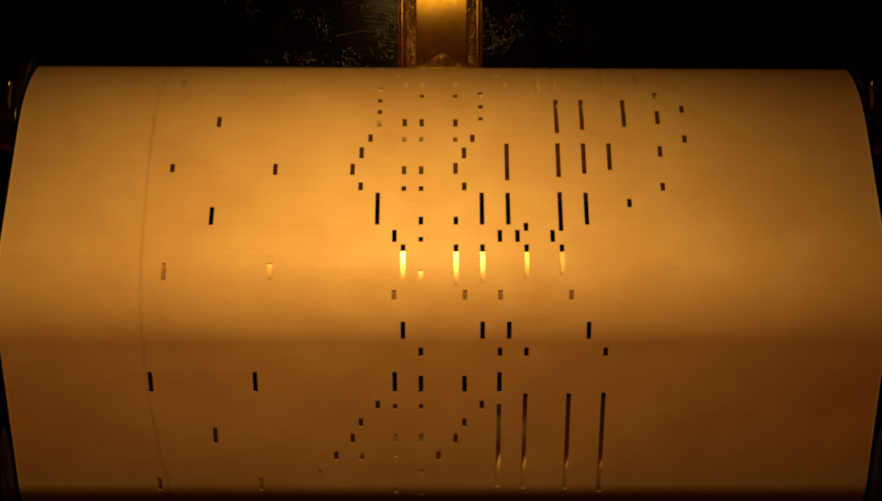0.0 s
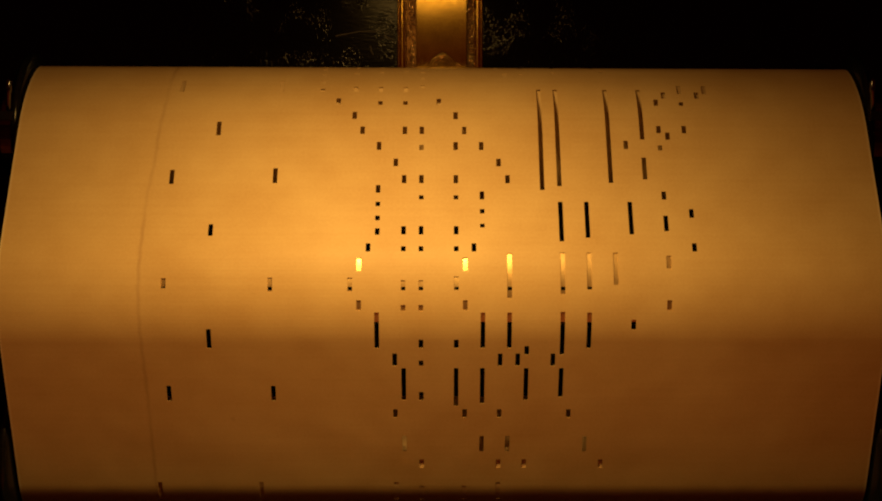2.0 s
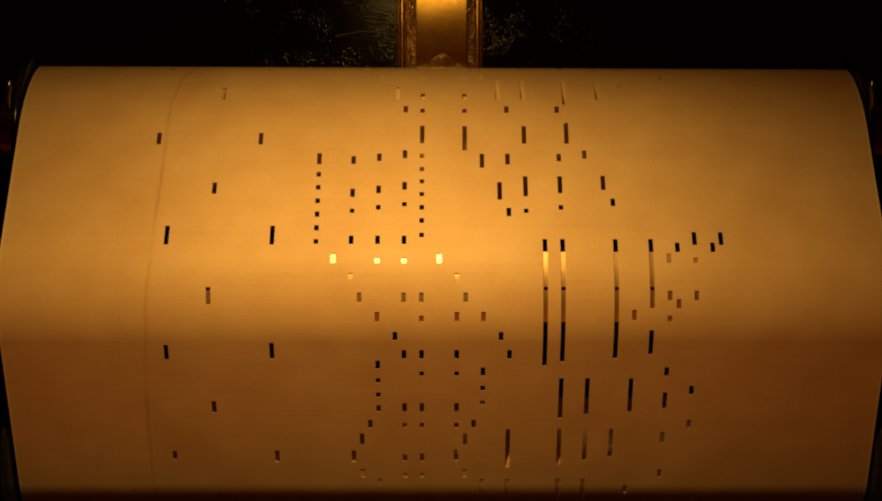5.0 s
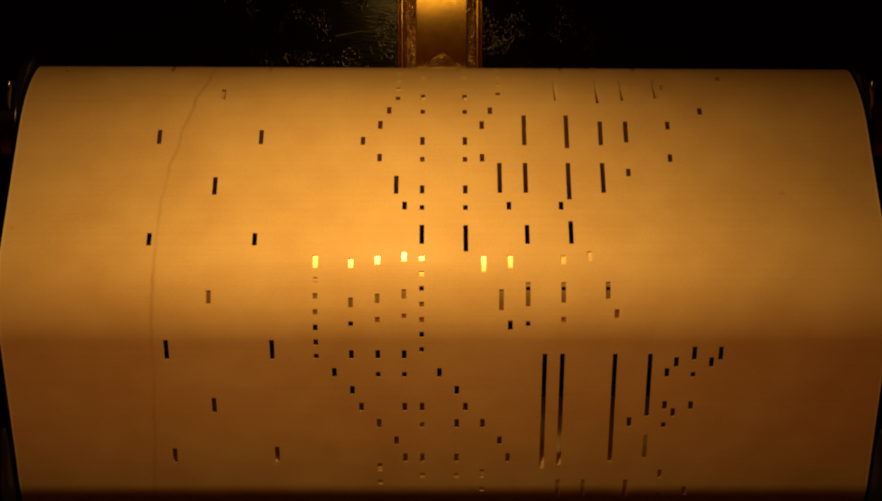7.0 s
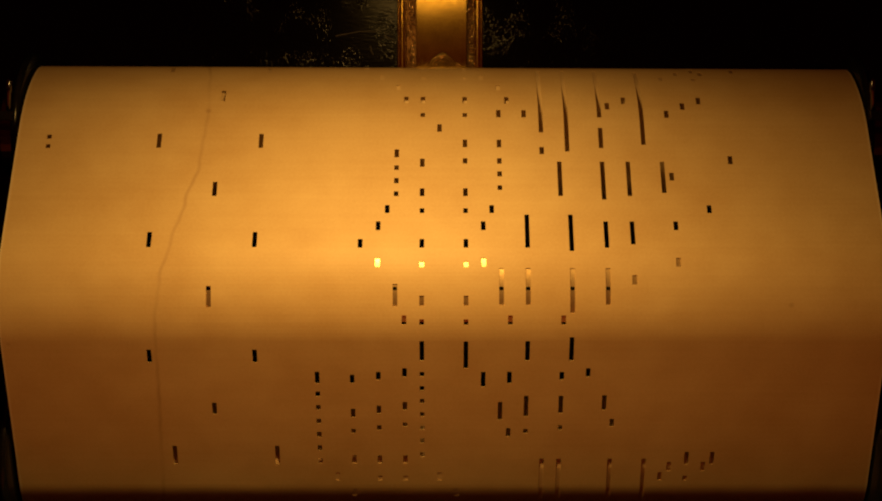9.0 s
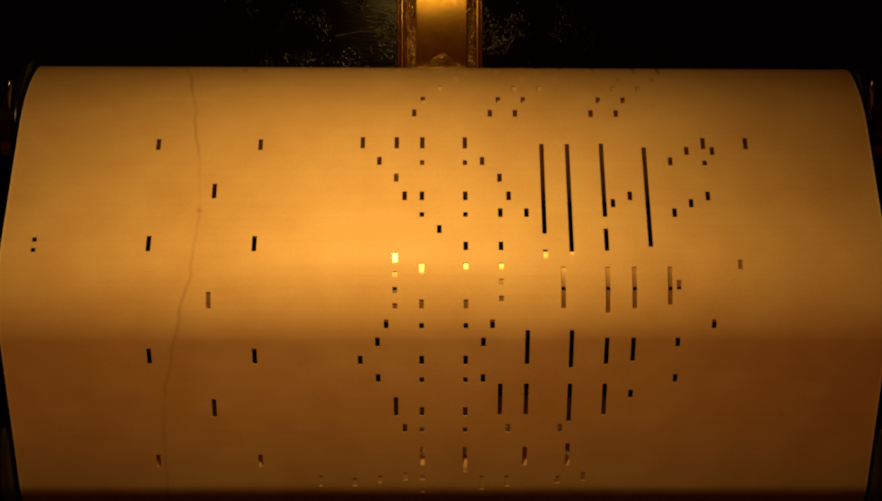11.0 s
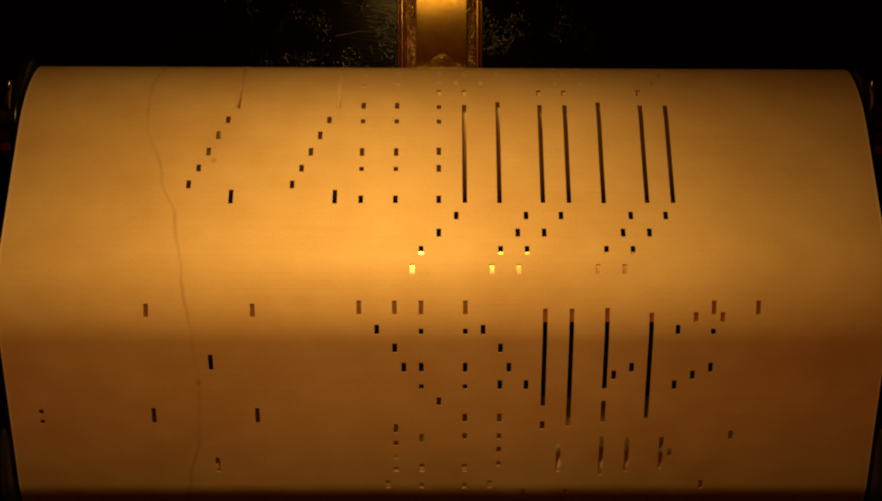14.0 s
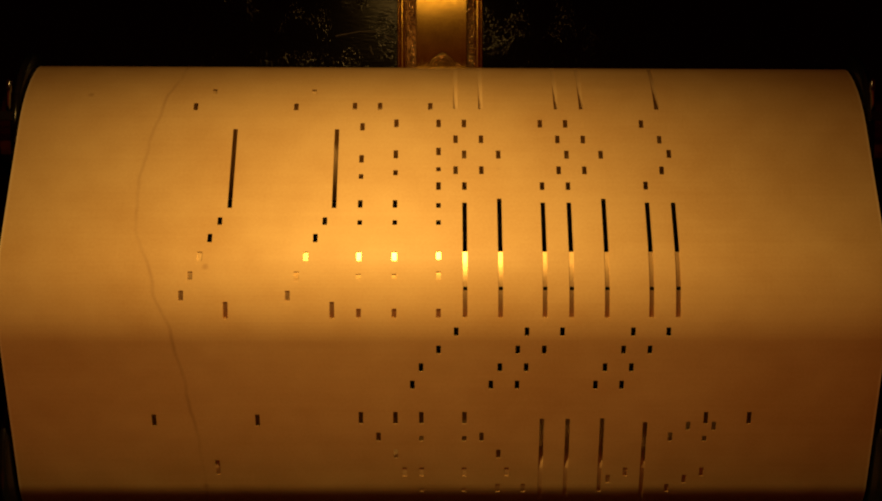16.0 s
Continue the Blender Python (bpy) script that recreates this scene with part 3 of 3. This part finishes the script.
    punch(-375.9, 3.2, -5, 3, 7, 15, 19)
    punch(-376.3, 3.2, 27)
    punch(-377.0, 3.0, 0)
    punch(-382.0, 3.1, 2, 5, 14, 17, 26)
    punch(-386.9, 3.0, -9)
    punch(-388.5, 3.2, -5, 0, 3, 12, 15, 24)
    punch(-395.7, 3.3, -29, -17)
    punch(-396.2, 3.4, -10, -7, -1)
    punch(-425.9, 32.6, 2, 5, 14, 17, 26)
    punch(-403.2, 2.5, -27, -15)


def ink_line(m):
    """Where the hand-drawn tempo line runs across the roll."""
    bends = ((-520, -92), (-440, -88), (-413, -89.7), (-394, -94.2), (-378, -97.5), (-363, -99.6), (-348, -99.2), (-325, -92.3), (-309, -86.6), (-289, -83.2), (-268, -80.2), (-252, -79),
             (-230, -80.4), (-216, -84), (-200, -87.6), (-188, -90.4), (-174, -92), (-160, -92.3), (-120, -93.4), (-96, -94.9), (-72, -96.6), (-47, -96.9), (0, -96), (33, -95.9), (57, -93.9), (69, -91.8), (170, -86))
    m *= 1000
    for (a, p), (b, q) in zip(bends, bends[1:]):
        if a <= m <= b:
            f = (m - a) / (b - a)
            return (p + (q - p) * f * f * (3 - 2 * f)) / 1000 + 0.0001 * math.sin(m * 0.9)
    return -0.09


LINK = 0.00125
FIRST, LAST = -0.455, 0.118


def strip_mesh(m0, m1):
    """A rigid strip of the paper with its holes; y runs up the paper, z out of it."""
    mid, deep = (m0 + m1) / 2, 0.00016
    mine = [h for h in holes if h[0] < m1 and h[1] > m0]
    cuts = sorted({m0, m1, *[q for h in mine for q in h[:2] if m0 + 1e-6 < q < m1 - 1e-6]})
    edges = {}
    for h in mine:
        edges[h[2]] = PITCH * (h[2] - 0.2402)
    xs = [SHEET - WIDE / 2]
    for g in sorted(edges.values()):
        xs += [g - WIDTH / 2, g + WIDTH / 2]
    xs.append(SHEET + WIDE / 2)
    columns = {2 * k + 1: c for k, c in enumerate(sorted(edges, key=edges.get))}
    verts, faces, index = [], [], {}

    def at(i, j, low=0):
        if (i, j, low) not in index:
            index[i, j, low] = len(verts)
            verts.append((xs[j], mid - cuts[i], -deep * low))
        return index[i, j, low]

    def gone(i, j):
        return j in columns and 0 <= i < len(cuts) - 1 and any(h[2] == columns[j] and h[0] < (cuts[i] + cuts[i + 1]) / 2 < h[1] for h in mine)

    for i in range(len(cuts) - 1):
        for j in range(len(xs) - 1):
            if not gone(i, j):
                faces.append((at(i, j), at(i + 1, j), at(i + 1, j + 1), at(i, j + 1)))
                continue
            for q in (j, j + 1):
                faces.append((at(i, q), at(i + 1, q), at(i + 1, q, 1), at(i, q, 1)))
            if i > 0 and not gone(i - 1, j):
                faces.append((at(i, j), at(i, j + 1), at(i, j + 1, 1), at(i, j, 1)))
            if i < len(cuts) - 2 and not gone(i + 1, j):
                faces.append((at(i + 1, j), at(i + 1, j + 1), at(i + 1, j + 1, 1), at(i + 1, j, 1)))
    # a fine lip tucked under the next strip closes the joint
    last, first = len(cuts) - 1, len(verts)
    verts += [(x, mid - m1 - 0.00010, -0.000008) for x in xs]
    faces += [(at(last, j), first + j, first + j + 1, at(last, j + 1)) for j in range(len(xs) - 1) if not gone(last - 1, j)]
    me = bpy.data.meshes.new("paper_strip")
    me.from_pydata(verts, [], faces)
    loops = [verts[i] for f in faces for i in f]
    # one layer carries the run along the whole roll, the other the distance from the drawn line
    for name, uvs in (("run", [(p[0], mid - p[1]) for p in loops]), ("line", [(p[0] - ink_line(mid - p[1]), mid - p[1]) for p in loops])):
        layer = me.uv_layers.new(name=name)
        layer.data.foreach_set("uv", np.array(uvs, dtype=np.float32).ravel())
    me.materials.append(PAPER)
    return me


strips = []


def coil(axis, radius, sign, start, full):
    """The wound turns on a spool; the outer ones spring out behind the paper that arrives or leaves."""
    def at(u):
        y, z = run(sign * u)
        return math.atan2(z - axis[1], y - axis[0]) % (2 * math.pi), math.hypot(y - axis[0], z - axis[1])

    swell = []
    for k in range(160):
        u = start + 0.060 * k / 159
        g, far = at(u)
        f = min(max((u - start) / (full - start), 0), 1)
        f = f * f * (3 - 2 * f)
        swell.append((g, radius + max(far - 0.00016 - radius, 0) * f))
    bm = bmesh.new()
    ring = []
    for k in range(240):
        g = 2 * math.pi * k / 240
        near = min(swell, key=lambda q: abs((q[0] - g + math.pi) % (2 * math.pi) - math.pi))
        off = abs((near[0] - g + math.pi) % (2 * math.pi) - math.pi)
        r = near[1] if off < 0.03 else radius
        ring.append([(x, r * math.cos(g), r * math.sin(g)) for x in (-WIDE / 2, WIDE / 2)])
    verts = [[bm.verts.new(p) for p in pair] for pair in ring]
    for a, b in zip(verts, verts[1:] + verts[:1]):
        bm.faces.new((a[0], a[1], b[1], b[0])).smooth = True
    for side in (0, 1):
        bm.faces.new([v[side] for v in verts])
    bmesh.ops.recalc_face_normals(bm, faces=bm.faces)
    return bm


def music_roll():
    perforations()
    roll = tagged(new("music_roll"), "aged perforated paper piano roll running over the tracker bar", "music roll")
    roll.location = (0, 0, EYE_Z)
    for name, axis, radius, sign, start, full in (("feed_coil", FEED_AXIS, R_FEED, -1, 0.0705, 0.089), ("take_up_coil", TAKE_AXIS, R_TAKE, 1, 0.0535, 0.066)):
        ob = part(name, coil(axis, radius - 0.00020, sign, start, full), COIL, roll, "loosely wound paper")
        ob.matrix_basis = hung(1 if axis is FEED_AXIS else 0) @ Matrix.Translation((SHEET, *axis))
    m = FIRST
    while m < LAST:
        ob = new("paper_strip", strip_mesh(m, m + LINK))
        ob.parent = roll
        strips.append((ob, m))
        m += LINK
    return roll


def sway(t):
    """The paper wanders sideways by a fraction of a column."""
    return 0.13 * math.sin(math.pi * (t + 1.5) / 20) ** 2 - 0.03


def strip_pose(m, t):
    u = m + travel(t)
    a, b = (run(q + 0.0005 * min(max((q - 0.0146) / 0.0427, 0), 1.3)) for q in (u, u + LINK))   # drawn taut by the take-up
    up = Vector((0, a[0] - b[0], a[1] - b[1])).normalized()
    out = Vector((1, 0, 0)).cross(up)
    x = PITCH * sway(t)
    rot = Matrix((Vector((1, 0, 0)), up, out)).transposed().to_4x4()
    f = min(max((-u - HALF) / 0.075, 0), 1)
    return hung(f * f * (3 - 2 * f)) @ Matrix.Translation((x, (a[0] + b[0]) / 2, (a[1] + b[1]) / 2)) @ rot


def motions():
    """The paper runs down over the bar; both spools turn with it."""
    times = [k / 10 for k in range(161)]
    for ob, m in strips:
        walk(ob, [(t, strip_pose(m, t)) for t in times])
    for ob, axis, radius in ((feed, FEED_AXIS, R_FEED), (take, TAKE_AXIS, R_TAKE)):
        s = 1 if ob is feed else -1
        hang = Matrix.Translation((0, 0, EYE_Z)) @ hung(1 if ob is feed else 0)
        walk(ob, [(t, hang @ pose(SHEET, *axis, s * math.degrees(travel(t) / radius))) for t in range(17)])


room()
spool_box()
gilt_plate()
feed = spool("feed_spool", "black steel feed spool holding the music roll", FEED_AXIS, R_FEED)
take = spool("take_up_spool", "black steel take-up spool winding the paper", TAKE_AXIS, R_TAKE)
spool_brackets()
tracker_bar()
music_roll()
motions()
